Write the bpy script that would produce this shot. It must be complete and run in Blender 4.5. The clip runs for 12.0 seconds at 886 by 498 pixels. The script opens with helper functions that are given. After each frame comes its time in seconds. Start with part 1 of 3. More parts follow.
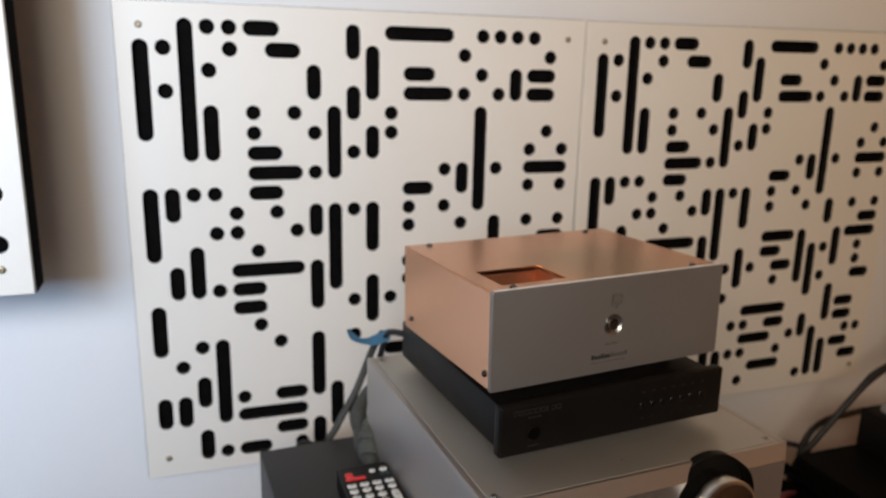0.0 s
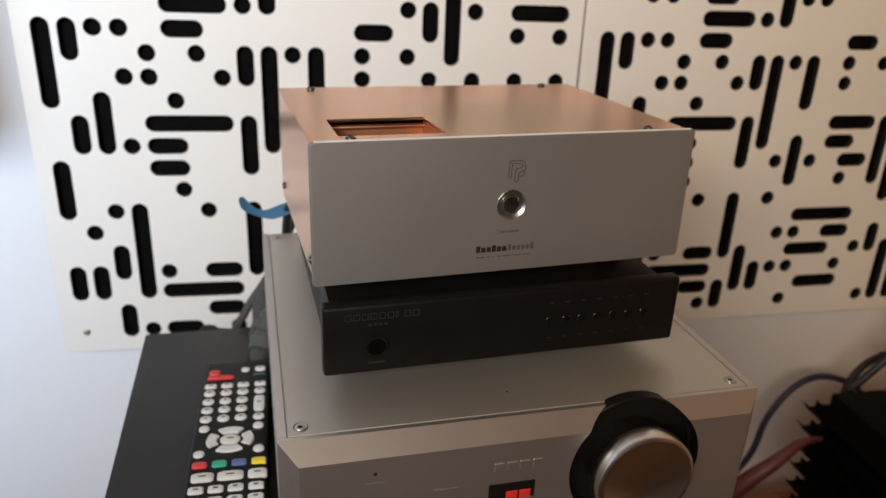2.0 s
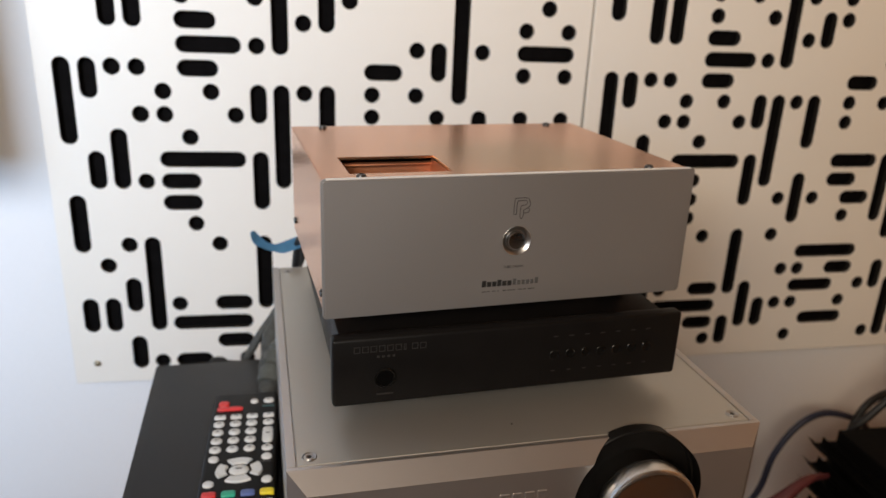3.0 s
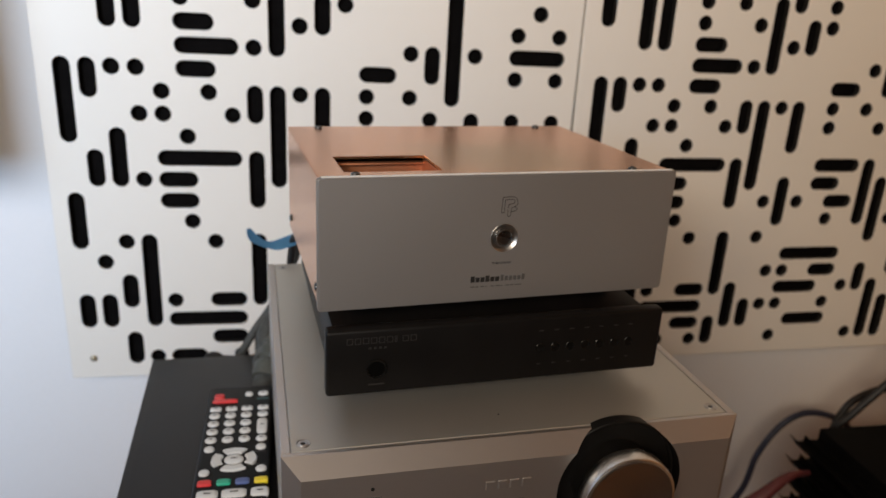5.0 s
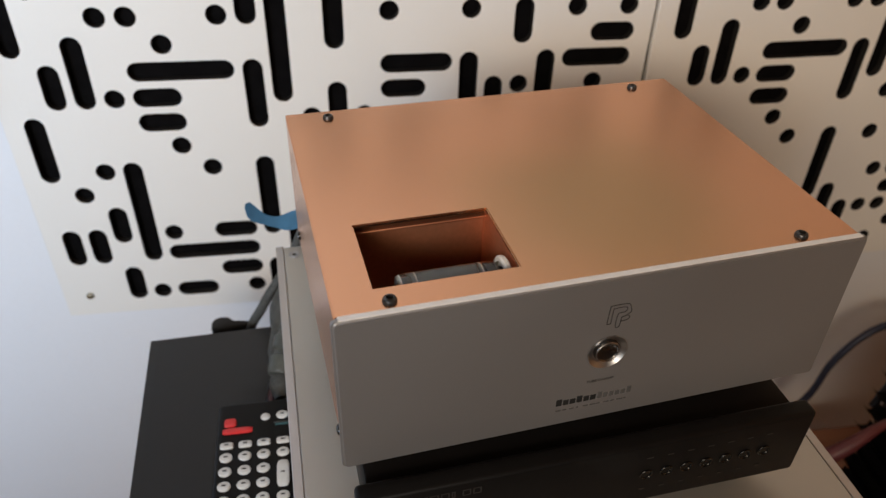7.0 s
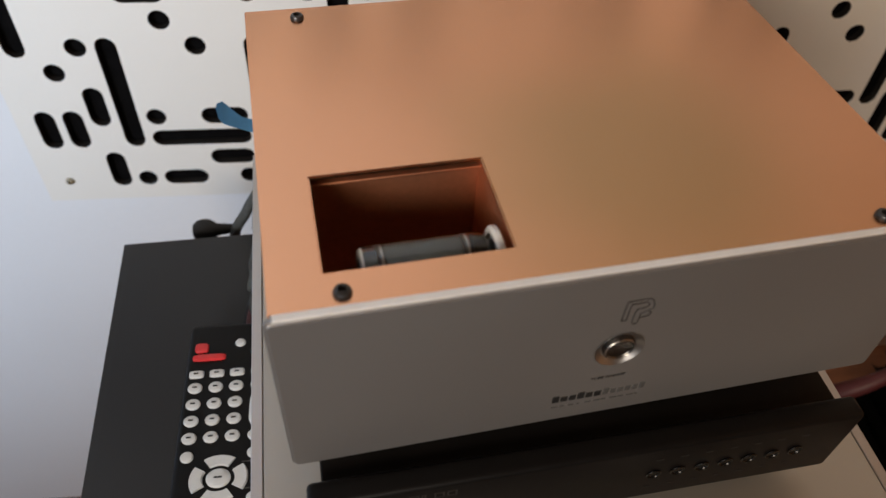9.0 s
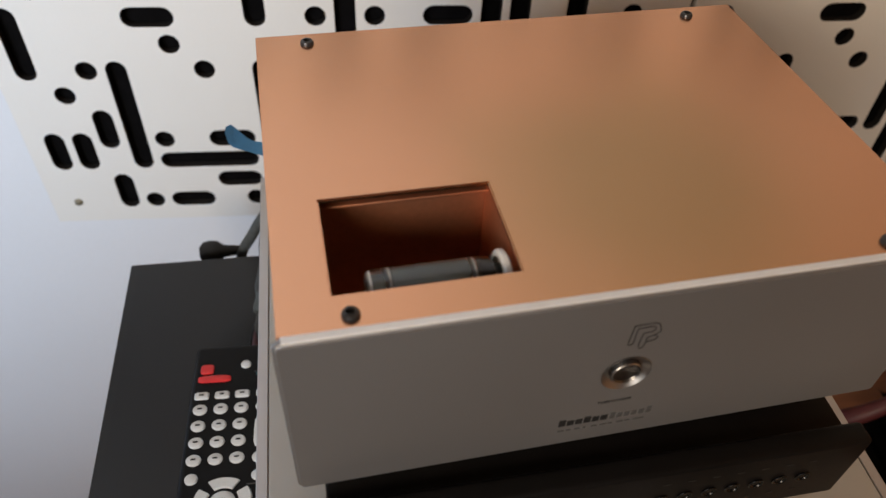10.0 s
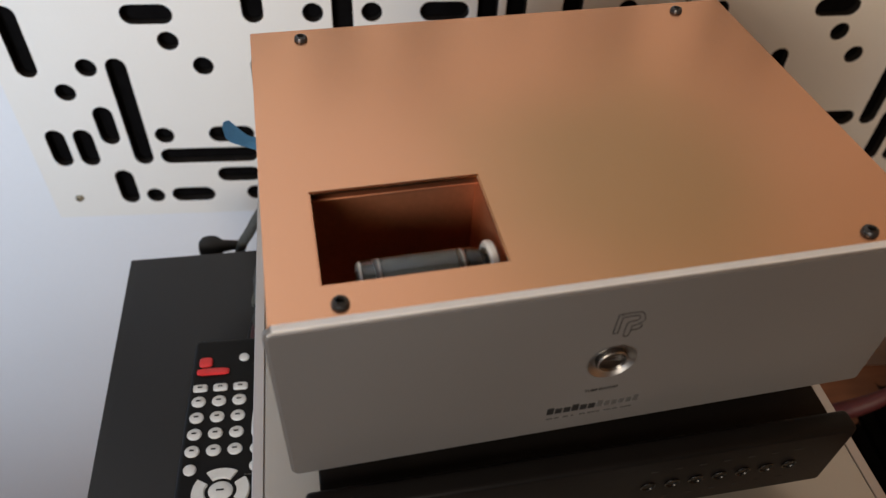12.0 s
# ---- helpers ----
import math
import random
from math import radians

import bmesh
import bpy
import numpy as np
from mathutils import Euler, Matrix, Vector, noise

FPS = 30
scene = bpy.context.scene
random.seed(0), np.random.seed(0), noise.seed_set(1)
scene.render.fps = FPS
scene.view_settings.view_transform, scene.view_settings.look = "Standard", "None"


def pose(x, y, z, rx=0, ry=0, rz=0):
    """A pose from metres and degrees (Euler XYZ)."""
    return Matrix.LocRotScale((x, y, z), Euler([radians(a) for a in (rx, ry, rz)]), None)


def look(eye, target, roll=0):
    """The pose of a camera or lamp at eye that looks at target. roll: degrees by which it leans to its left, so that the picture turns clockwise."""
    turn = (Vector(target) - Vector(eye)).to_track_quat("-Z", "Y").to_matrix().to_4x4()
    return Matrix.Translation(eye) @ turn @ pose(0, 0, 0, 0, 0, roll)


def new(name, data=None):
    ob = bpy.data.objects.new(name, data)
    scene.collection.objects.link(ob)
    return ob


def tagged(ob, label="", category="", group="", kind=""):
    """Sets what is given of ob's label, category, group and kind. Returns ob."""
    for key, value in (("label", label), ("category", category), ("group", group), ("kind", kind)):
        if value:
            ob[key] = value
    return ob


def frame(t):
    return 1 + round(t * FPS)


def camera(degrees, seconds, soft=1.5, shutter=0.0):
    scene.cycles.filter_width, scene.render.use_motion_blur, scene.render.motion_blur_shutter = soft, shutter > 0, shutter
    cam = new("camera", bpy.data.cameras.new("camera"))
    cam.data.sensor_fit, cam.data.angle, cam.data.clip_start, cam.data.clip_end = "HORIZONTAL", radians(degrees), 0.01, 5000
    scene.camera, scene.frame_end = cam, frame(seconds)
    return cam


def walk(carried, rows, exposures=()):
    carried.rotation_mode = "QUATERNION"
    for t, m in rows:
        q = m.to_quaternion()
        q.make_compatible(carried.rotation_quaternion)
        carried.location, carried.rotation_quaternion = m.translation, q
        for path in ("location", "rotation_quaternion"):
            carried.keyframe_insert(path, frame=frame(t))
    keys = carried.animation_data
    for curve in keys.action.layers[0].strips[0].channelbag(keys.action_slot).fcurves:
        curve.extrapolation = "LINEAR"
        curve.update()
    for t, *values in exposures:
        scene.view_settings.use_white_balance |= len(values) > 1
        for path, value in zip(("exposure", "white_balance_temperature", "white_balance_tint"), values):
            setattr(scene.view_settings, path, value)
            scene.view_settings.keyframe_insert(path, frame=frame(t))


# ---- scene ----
cam = camera(61.38, 12.0, soft=1.3)
cam.data.dof.use_dof, cam.data.dof.focus_distance, cam.data.dof.aperture_fstop = True, 0.36, 11.0
PATH = [
    (0, (0.0735, -0.9565, 1.2664), (0.6701, 0.7896, 0.8133), 1.30),
    (0.5, (0.2090, -0.8855, 1.2443), (0.7375, 0.8813, 0.7869), 3.27),
    (1, (0.2920, -0.8555, 1.2265), (0.7169, 0.8926, 0.6154), 3.16),
    (1.5, (0.2936, -0.8422, 1.2058), (0.6793, 0.8819, 0.5068), 2.46),
    (2, (0.2819, -0.8415, 1.1993), (0.6272, 0.8824, 0.4787), 2.60),
    (2.5, (0.2773, -0.8469, 1.2021), (0.5987, 0.8974, 0.5206), 2.67),
    (3, (0.2794, -0.8532, 1.2041), (0.6101, 0.9050, 0.5641), 2.66),
    (5, (0.2781, -0.8712, 1.2066), (0.6253, 0.8862, 0.5735), 3.30),
    (5.5, (0.2788, -0.8701, 1.2121), (0.6130, 0.8888, 0.5762), 3.21),
    (6, (0.3058, -0.8346, 1.2579), (0.5690, 0.8958, 0.5188), 2.41),
    (6.5, (0.2953, -0.7414, 1.2882), (0.5236, 0.8861, 0.3347), 0.99),
    (7, (0.2895, -0.6582, 1.2859), (0.5557, 0.8379, 0.1453), 2.07),
    (7.5, (0.3050, -0.6022, 1.2833), (0.4964, 0.8577, 0.0825), 3.10),
    (7.7, (0.3090, -0.5913, 1.2769), (0.4840, 0.8482, 0.0493), 3.11),
    (9.3, (0.3162, -0.5834, 1.2711), (0.5066, 0.6772, -0.1377), 3.65),
    (9.5, (0.3161, -0.5827, 1.2707), (0.5046, 0.6952, -0.1227), 3.62),
    (10, (0.3148, -0.5853, 1.2732), (0.4961, 0.7285, -0.0874), 3.49),
    (10.5, (0.3145, -0.5895, 1.2743), (0.4902, 0.7294, -0.0821), 3.38),
    (11, (0.3169, -0.5907, 1.2739), (0.4942, 0.7216, -0.0886), 3.40),
    (11.5, (0.3166, -0.5911, 1.2767), (0.4939, 0.7210, -0.0861), 3.46),
    (12, (0.3189, -0.5908, 1.2758), (0.4933, 0.7177, -0.0907), 3.18),
]
EXPOSURES = [(0, -0.24), (0.5, -0.31), (1.0, -0.2), (1.5, -0.05), (1.8, 0.0), (2.3, 0.21), (2.8, 0.15), (5.0, -0.11), (6.0, -0.08),
             (7.3, -0.1), (9.5, -0.08), (12, -0.1)]
walk(cam, [(t, look(eye, target, roll)) for t, eye, target, roll in PATH],
     exposures=EXPOSURES)

# ---------------------------------------------------------------- light
world = bpy.data.worlds.new("world")
scene.world = world
world.use_nodes = True
wn = world.node_tree.nodes
sky = wn.new("ShaderNodeTexSky")
sky.sky_type, sky.sun_disc = "NISHITA", False
sky.sun_elevation, sky.sun_rotation = radians(35), radians(150)
world.node_tree.links.new(sky.outputs["Color"], wn["Background"].inputs["Color"])
wn["Background"].inputs["Strength"].default_value = 0.1

# daylight that enters through the window behind the camera
# (cool from the sky above, falling downwards; a warm lamp added high, aimed right)
def window_lamp(name, energy, colour, x, z, width, height, tilt, spread, aside=0.0):
    lamp = bpy.data.lights.new(name, "AREA")
    lamp.shape, lamp.size, lamp.size_y = "RECTANGLE", width, height
    lamp.energy, lamp.color, lamp.spread = energy, colour, radians(spread)
    ob = new(name, lamp)
    ob.matrix_world = look((x, -1.90, z), (x + aside, -1.0, z + 0.9 * math.tan(radians(tilt))))
    return ob


window_lamp("sky_light", 20.0, (0.47, 0.70, 1.0), -0.86, 1.66, 0.9, 0.6, -4, 84)
window_lamp("warm_light", 19.2, (1.0, 0.80, 0.585), -0.46, 1.79, 1.08, 0.42, 5, 130, 0.46)

# ---------------------------------------------------------------- materials
def material(name, base, rough=0.5, metal=0.0, vary=0.08, scale=30.0, bump=0.0, bump_scale=400.0, spec=0.5,
             stretch=(1, 1, 1), rough_vary=0.06, coat=0.0):
    """A principled surface with colour and gloss variation at two scales and a fine relief."""
    m = bpy.data.materials.new(name)
    m.use_nodes = True
    n, l = m.node_tree.nodes, m.node_tree.links
    p = n["Principled BSDF"]
    p.inputs["Metallic"].default_value = metal
    p.inputs["Specular IOR Level"].default_value = spec
    p.inputs["Coat Weight"].default_value = coat
    tc, mp = n.new("ShaderNodeTexCoord"), n.new("ShaderNodeMapping")
    mp.inputs["Scale"].default_value = stretch
    l.new(tc.outputs["Object"], mp.inputs["Vector"])
    big, fine = n.new("ShaderNodeTexNoise"), n.new("ShaderNodeTexNoise")
    big.inputs["Scale"].default_value, big.inputs["Detail"].default_value = scale, 4
    fine.inputs["Scale"].default_value, fine.inputs["Detail"].default_value = bump_scale, 3
    l.new(mp.outputs["Vector"], big.inputs["Vector"])
    l.new(mp.outputs["Vector"], fine.inputs["Vector"])
    both = n.new("ShaderNodeMath")
    both.operation = "MULTIPLY_ADD"
    both.inputs[1].default_value = 0.4
    l.new(fine.outputs["Fac"], both.inputs[0])
    l.new(big.outputs["Fac"], both.inputs[2])
    mix = n.new("ShaderNodeMix")
    mix.data_type = "RGBA"
    dark = tuple(c * (1 - vary) for c in base)
    light = tuple(min(1.0, c * (1 + vary)) for c in base)
    mix.inputs["A"].default_value, mix.inputs["B"].default_value = (*dark, 1), (*light, 1)
    rng = n.new("ShaderNodeMapRange")
    rng.inputs["From Min"].default_value, rng.inputs["From Max"].default_value = 0.45, 0.95
    l.new(both.outputs[0], rng.inputs["Value"])
    l.new(rng.outputs["Result"], mix.inputs["Factor"])
    l.new(mix.outputs["Result"], p.inputs["Base Color"])
    rr = n.new("ShaderNodeMapRange")
    rr.inputs["To Min"].default_value, rr.inputs["To Max"].default_value = max(0.02, rough - rough_vary), min(1, rough + rough_vary)
    l.new(big.outputs["Fac"], rr.inputs["Value"])
    l.new(rr.outputs["Result"], p.inputs["Roughness"])
    if bump:
        b = n.new("ShaderNodeBump")
        b.inputs["Strength"].default_value, b.inputs["Distance"].default_value = bump, 0.001
        l.new(fine.outputs["Fac"], b.inputs["Height"])
        l.new(b.outputs["Normal"], p.inputs["Normal"])
    return m


def glass(name):
    m = bpy.data.materials.new(name)
    m.use_nodes = True
    p = m.node_tree.nodes["Principled BSDF"]
    p.inputs["Transmission Weight"].default_value = 1.0
    p.inputs["Roughness"].default_value = 0.02
    p.inputs["IOR"].default_value = 1.48
    return m


WALL = material("wall_paint", (0.80, 0.80, 0.81), 0.75, vary=0.02, scale=3, bump=0.15, bump_scale=250)
REAR = material("rear_wall_paint", (0.20, 0.14, 0.10), 0.8, vary=0.04, scale=2, bump=0.15, bump_scale=250)
SIDE = material("warm_bounce_paint", (0.68, 0.38, 0.19), 0.8, vary=0.04, scale=2, bump=0.15, bump_scale=250)
CEIL = material("ceiling_paint", (0.17, 0.125, 0.09), 0.85, vary=0.02, scale=2, bump=0.1, bump_scale=250)
FLOOR = material("floor_oak", (0.17, 0.08, 0.035), 0.45, vary=0.25, scale=6, stretch=(1, 8, 1), bump=0.1)
PANEL = material("panel_lacquer", (0.82, 0.79, 0.73), 0.55, vary=0.025, scale=5, bump=0.06, bump_scale=500)
SLOT = material("black_slot_edge", (0.020, 0.017, 0.015), 0.8, vary=0.3, scale=60, bump=0.3, bump_scale=700, spec=0.2)
FELT = material("black_felt", (0.0050, 0.0045, 0.0045), 0.95, vary=0.3, scale=80, bump=0.4, bump_scale=900, spec=0.03)
FRONT = material("matt_anodised_aluminium", (0.318, 0.308, 0.302), 0.60, 0.88, vary=0.03, scale=8, bump=0.05, bump_scale=1500)
ALU = material("anodised_aluminium", (0.50, 0.47, 0.45), 0.42, 0.9, vary=0.03, scale=8, bump=0.05, bump_scale=1500)
ALU_TOP = material("blasted_aluminium", (0.51, 0.49, 0.445), 0.52, 0.78, vary=0.03, scale=12, bump=0.06, bump_scale=1800)
SATIN = material("turned_aluminium", (0.68, 0.67, 0.65), 0.25, 1.0, vary=0.03, scale=500, rough_vary=0.01)
DARK_STEEL = material("dark_polished_steel", (0.17, 0.165, 0.16), 0.28, 1.0, vary=0.03, scale=60)
LIT_ALU = material("lit_edge_aluminium", (0.80, 0.79, 0.77), 0.55, 0.35, vary=0.06, scale=80, bump=0.05, bump_scale=1500)
CHROME = material("polished_steel", (0.46, 0.45, 0.44), 0.34, 1.0, vary=0.03, scale=60)
COPPER = material("brushed_copper", (0.70, 0.375, 0.220), 0.265, 1.0, vary=0.01, scale=3, rough_vary=0.0)
COPPER_IN = material("raw_copper", (0.70, 0.31, 0.17), 0.55, 1.0, vary=0.12, scale=25)
BLACK_COAT = material("black_powder_coat", (0.0060, 0.0054, 0.0052), 0.42, vary=0.15, scale=40, bump=0.08, bump_scale=1600, spec=0.14)
BLACK_GLOSS = material("black_gloss", (0.012, 0.012, 0.012), 0.18, vary=0.2, scale=40)
DARK_SCREW = material("blackened_steel", (0.055, 0.052, 0.05), 0.32, 0.6, vary=0.2, scale=200)
BLACK_FIN = material("black_anodised_casting", (0.0028, 0.0026, 0.0026), 0.6, vary=0.2, scale=60, bump=0.1, bump_scale=900, spec=0.06)
BLACK_RING = material("black_anodised_ring", (0.004, 0.0038, 0.0036), 0.26, vary=0.2, scale=40, spec=0.3)
RECESS = material("black_recess", (0.0015, 0.0014, 0.0014), 0.6, vary=0.1, scale=40, spec=0.05)
BLACK_SATIN = material("black_anodised", (0.007, 0.0065, 0.0062), 0.46, vary=0.2, scale=40, spec=0.22)
BLACK_STEEL = material("black_steel_sheet", (0.018, 0.0172, 0.0168), 0.52, spec=0.36, vary=0.12, scale=12, bump=0.08, bump_scale=1400)
RUBBER = material("black_rubber", (0.015, 0.015, 0.015), 0.8, vary=0.2, scale=90, bump=0.1)
KEY = material("grey_white_key", (0.62, 0.63, 0.62), 0.45, vary=0.04, scale=200)
KEY_RED = material("red_key", (0.62, 0.03, 0.03), 0.4, vary=0.08, scale=200)
KEY_GREEN = material("green_key", (0.02, 0.36, 0.22), 0.4, vary=0.08, scale=200)
KEY_BLUE = material("blue_key", (0.08, 0.12, 0.30), 0.4, vary=0.08, scale=200)
KEY_YELLOW = material("yellow_key", (0.75, 0.60, 0.02), 0.4, vary=0.08, scale=200)
KEY_TEAL = material("teal_print", (0.03, 0.11, 0.12), 0.5, vary=0.08, scale=200)
INK = material("black_ink", (0.012, 0.012, 0.012), 0.5, vary=0.1, scale=300)
FAINT = material("faint_grey_ink", (0.20, 0.19, 0.185), 0.6, 0.3, vary=0.15, scale=300)
INK_GREY = material("grey_ink", (0.06, 0.058, 0.056), 0.7, 0.0, vary=0.08, scale=300)
INK_DIM = material("dim_grey_ink", (0.020, 0.0185, 0.0175), 0.45, vary=0.1, scale=300)
ENGRAVED = material("engraved_line", (0.03, 0.027, 0.025), 0.5, 0.6, vary=0.1, scale=300)
TAPE = material("blue_masking_tape", (0.10, 0.29, 0.48), 0.7, vary=0.1, scale=120, bump=0.3, bump_scale=900)
CABLE = material("black_cable", (0.012, 0.012, 0.013), 0.5, vary=0.2, scale=200, bump=0.2, bump_scale=700)
CABLE_GREY = material("grey_braid", (0.050, 0.052, 0.048), 0.6, vary=0.45, scale=350, bump=0.6, bump_scale=900)
PLUG = material("grey_green_plastic", (0.062, 0.066, 0.058), 0.5, vary=0.3, scale=120, bump=0.3, bump_scale=500)
CABLE_BLUE = material("dark_blue_cable", (0.022, 0.026, 0.050), 0.5, vary=0.15, scale=150, bump=0.15)
CABLE_RED = material("red_cable", (0.10, 0.022, 0.024), 0.5, vary=0.15, scale=150, bump=0.15)
GREY_CAP = material("grey_plastic", (0.30, 0.29, 0.29), 0.45, vary=0.08, scale=60)
WOOD = material("red_brown_wood", (0.26, 0.10, 0.045), 0.4, vary=0.25, scale=14, stretch=(1, 9, 1), bump=0.1)
CERAMIC = material("white_ceramic", (0.75, 0.74, 0.71), 0.4, vary=0.04, scale=120)
MICA = material("grey_tube_plate", (0.115, 0.13, 0.122), 0.45, 0.6, vary=0.2, scale=120)
GLASS = glass("tube_glass")


def reflection_tint(m, centre, radius, tone):
    """Paint a dim olive reflection into a metal sheet's colour, with a soft wandering edge."""
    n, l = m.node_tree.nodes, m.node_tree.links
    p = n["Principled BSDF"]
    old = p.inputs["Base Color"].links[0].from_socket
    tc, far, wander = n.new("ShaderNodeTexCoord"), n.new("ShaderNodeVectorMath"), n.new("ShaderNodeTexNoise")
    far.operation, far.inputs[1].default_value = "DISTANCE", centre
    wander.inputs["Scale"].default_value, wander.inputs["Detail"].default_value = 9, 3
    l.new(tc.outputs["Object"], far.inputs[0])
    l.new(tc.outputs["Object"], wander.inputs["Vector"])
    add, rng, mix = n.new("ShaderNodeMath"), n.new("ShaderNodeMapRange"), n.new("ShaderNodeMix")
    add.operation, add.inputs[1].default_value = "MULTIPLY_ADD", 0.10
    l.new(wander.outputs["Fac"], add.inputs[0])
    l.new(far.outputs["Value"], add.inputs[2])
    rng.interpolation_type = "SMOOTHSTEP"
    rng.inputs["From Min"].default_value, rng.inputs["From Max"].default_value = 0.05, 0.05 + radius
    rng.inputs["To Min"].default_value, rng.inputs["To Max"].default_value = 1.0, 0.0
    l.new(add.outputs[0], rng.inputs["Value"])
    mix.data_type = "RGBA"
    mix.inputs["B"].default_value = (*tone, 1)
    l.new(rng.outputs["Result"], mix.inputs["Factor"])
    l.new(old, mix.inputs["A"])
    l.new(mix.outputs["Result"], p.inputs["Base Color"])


COPPER_TOP = material("reflection_tinted_copper", (0.695, 0.358, 0.203), 0.265, 1.0, vary=0.01, scale=3, rough_vary=0.0)
# the darker olive reflection in the middle of the top is put into its colour
reflection_tint(COPPER_TOP, (0.135, 0.045, 0.080), 0.115, (0.45, 0.277, 0.143))
SMOKE = material("display_window", (0.01, 0.008, 0.008), 0.12, vary=0.1, scale=100)


# ---------------------------------------------------------------- mesh tools
def part(name, bm, mat, parent=None, label="", smooth=True, local=None):
    """Link a bmesh as one mesh object, under a thing or a part if one is given."""
    me = bpy.data.meshes.new(name)
    bm.normal_update()
    bm.to_mesh(me)
    bm.free()
    me.materials.append(mat)
    if smooth:
        me.shade_smooth()
        me.set_sharp_from_angle(angle=radians(35))
    ob = new(name, me)
    if parent is not None:
        ob.parent = parent
    if local is not None:
        ob.matrix_basis = local
    if label:
        tagged(ob, label)
    return ob


def thing(name, m, label, category, group="", kind=""):
    ob = new(name)
    ob.empty_display_size = 0.02
    ob.matrix_basis = m
    return tagged(ob, label, category, group, kind)


def box(x0, x1, y0, y1, z0, z1, r=0.0, seg=2, bm=None):
    own = bmesh.new()
    bmesh.ops.create_cube(own, size=1.0)
    for v in own.verts:
        v.co = Vector((x0 + (v.co.x + 0.5) * (x1 - x0), y0 + (v.co.y + 0.5) * (y1 - y0), z0 + (v.co.z + 0.5) * (z1 - z0)))
    if r:
        bmesh.ops.bevel(own, geom=own.edges[:], offset=r, segments=seg, affect="EDGES", profile=0.5)
    if bm is None:
        return own
    tmp = bpy.data.meshes.new("tmp")
    own.to_mesh(tmp)
    own.free()
    bm.from_mesh(tmp)
    bpy.data.meshes.remove(tmp)
    return bm


def lathe(profile, n=32, axis="Z", at=(0, 0, 0)):
    """A body of revolution from (radius, height) pairs along an axis."""
    bm = bmesh.new()
    turn = {"Z": Matrix(), "Y": Matrix.Rotation(radians(90), 4, "X"), "X": Matrix.Rotation(radians(90), 4, "Y")}[axis]
    m = Matrix.Translation(at) @ turn
    rings = []
    for r, h in profile:
        if r < 1e-6:
            rings.append([bm.verts.new(m @ Vector((0, 0, h)))])
        else:
            rings.append([bm.verts.new(m @ Vector((r * math.cos(2 * math.pi * k / n), r * math.sin(2 * math.pi * k / n), h))) for k in range(n)])
    for a, b in zip(rings, rings[1:]):
        for k in range(n):
            j = (k + 1) % n
            if len(a) == 1 and len(b) == 1:
                continue
            if len(a) == 1:
                bm.faces.new((a[0], b[j], b[k]))
            elif len(b) == 1:
                bm.faces.new((a[k], a[j], b[0]))
            else:
                bm.faces.new((a[k], a[j], b[j], b[k]))
    bmesh.ops.recalc_face_normals(bm, faces=bm.faces[:])
    return bm


def curve_points(pts, steps=10):
    """Catmull-Rom through the points."""
    p = [Vector(q) for q in pts]
    p = [p[0] * 2 - p[1]] + p + [p[-1] * 2 - p[-2]]
    out = []
    for a, b, c, d in zip(p, p[1:], p[2:], p[3:]):
        for k in range(steps):
            t = k / steps
            out.append(0.5 * ((2 * b) + (c - a) * t + (2 * a - 5 * b + 4 * c - d) * t * t + (3 * b - a - 3 * c + d) * t ** 3))
    return out + [p[-2]]


def tube(pts, r, n=12, steps=10, closed_ends=True):
    """A round cable along a smooth path; r may be one radius or one for each given point."""
    line = curve_points(pts, steps)
    rad = [r] * len(line) if not isinstance(r, (list, tuple)) else list(np.interp(np.linspace(0, len(r) - 1, len(line)), range(len(r)), r))
    bm = bmesh.new()
    up = Vector((0.13, 0.21, 0.97)).normalized()
    rings = []
    for i, c in enumerate(line):
        d = (line[min(i + 1, len(line) - 1)] - line[max(i - 1, 0)]).normalized()
        side = d.cross(up)
        side = side.normalized() if side.length > 1e-4 else d.orthogonal().normalized()
        up = side.cross(d).normalized()
        rings.append([bm.verts.new(c + (side * math.cos(2 * math.pi * k / n) + up * math.sin(2 * math.pi * k / n)) * rad[i]) for k in range(n)])
    for a, b in zip(rings, rings[1:]):
        for k in range(n):
            bm.faces.new((a[k], a[(k + 1) % n], b[(k + 1) % n], b[k]))
    if closed_ends:
        bm.faces.new(rings[0][::-1])
        bm.faces.new(rings[-1])
    bmesh.ops.recalc_face_normals(bm, faces=bm.faces[:])
    return bm


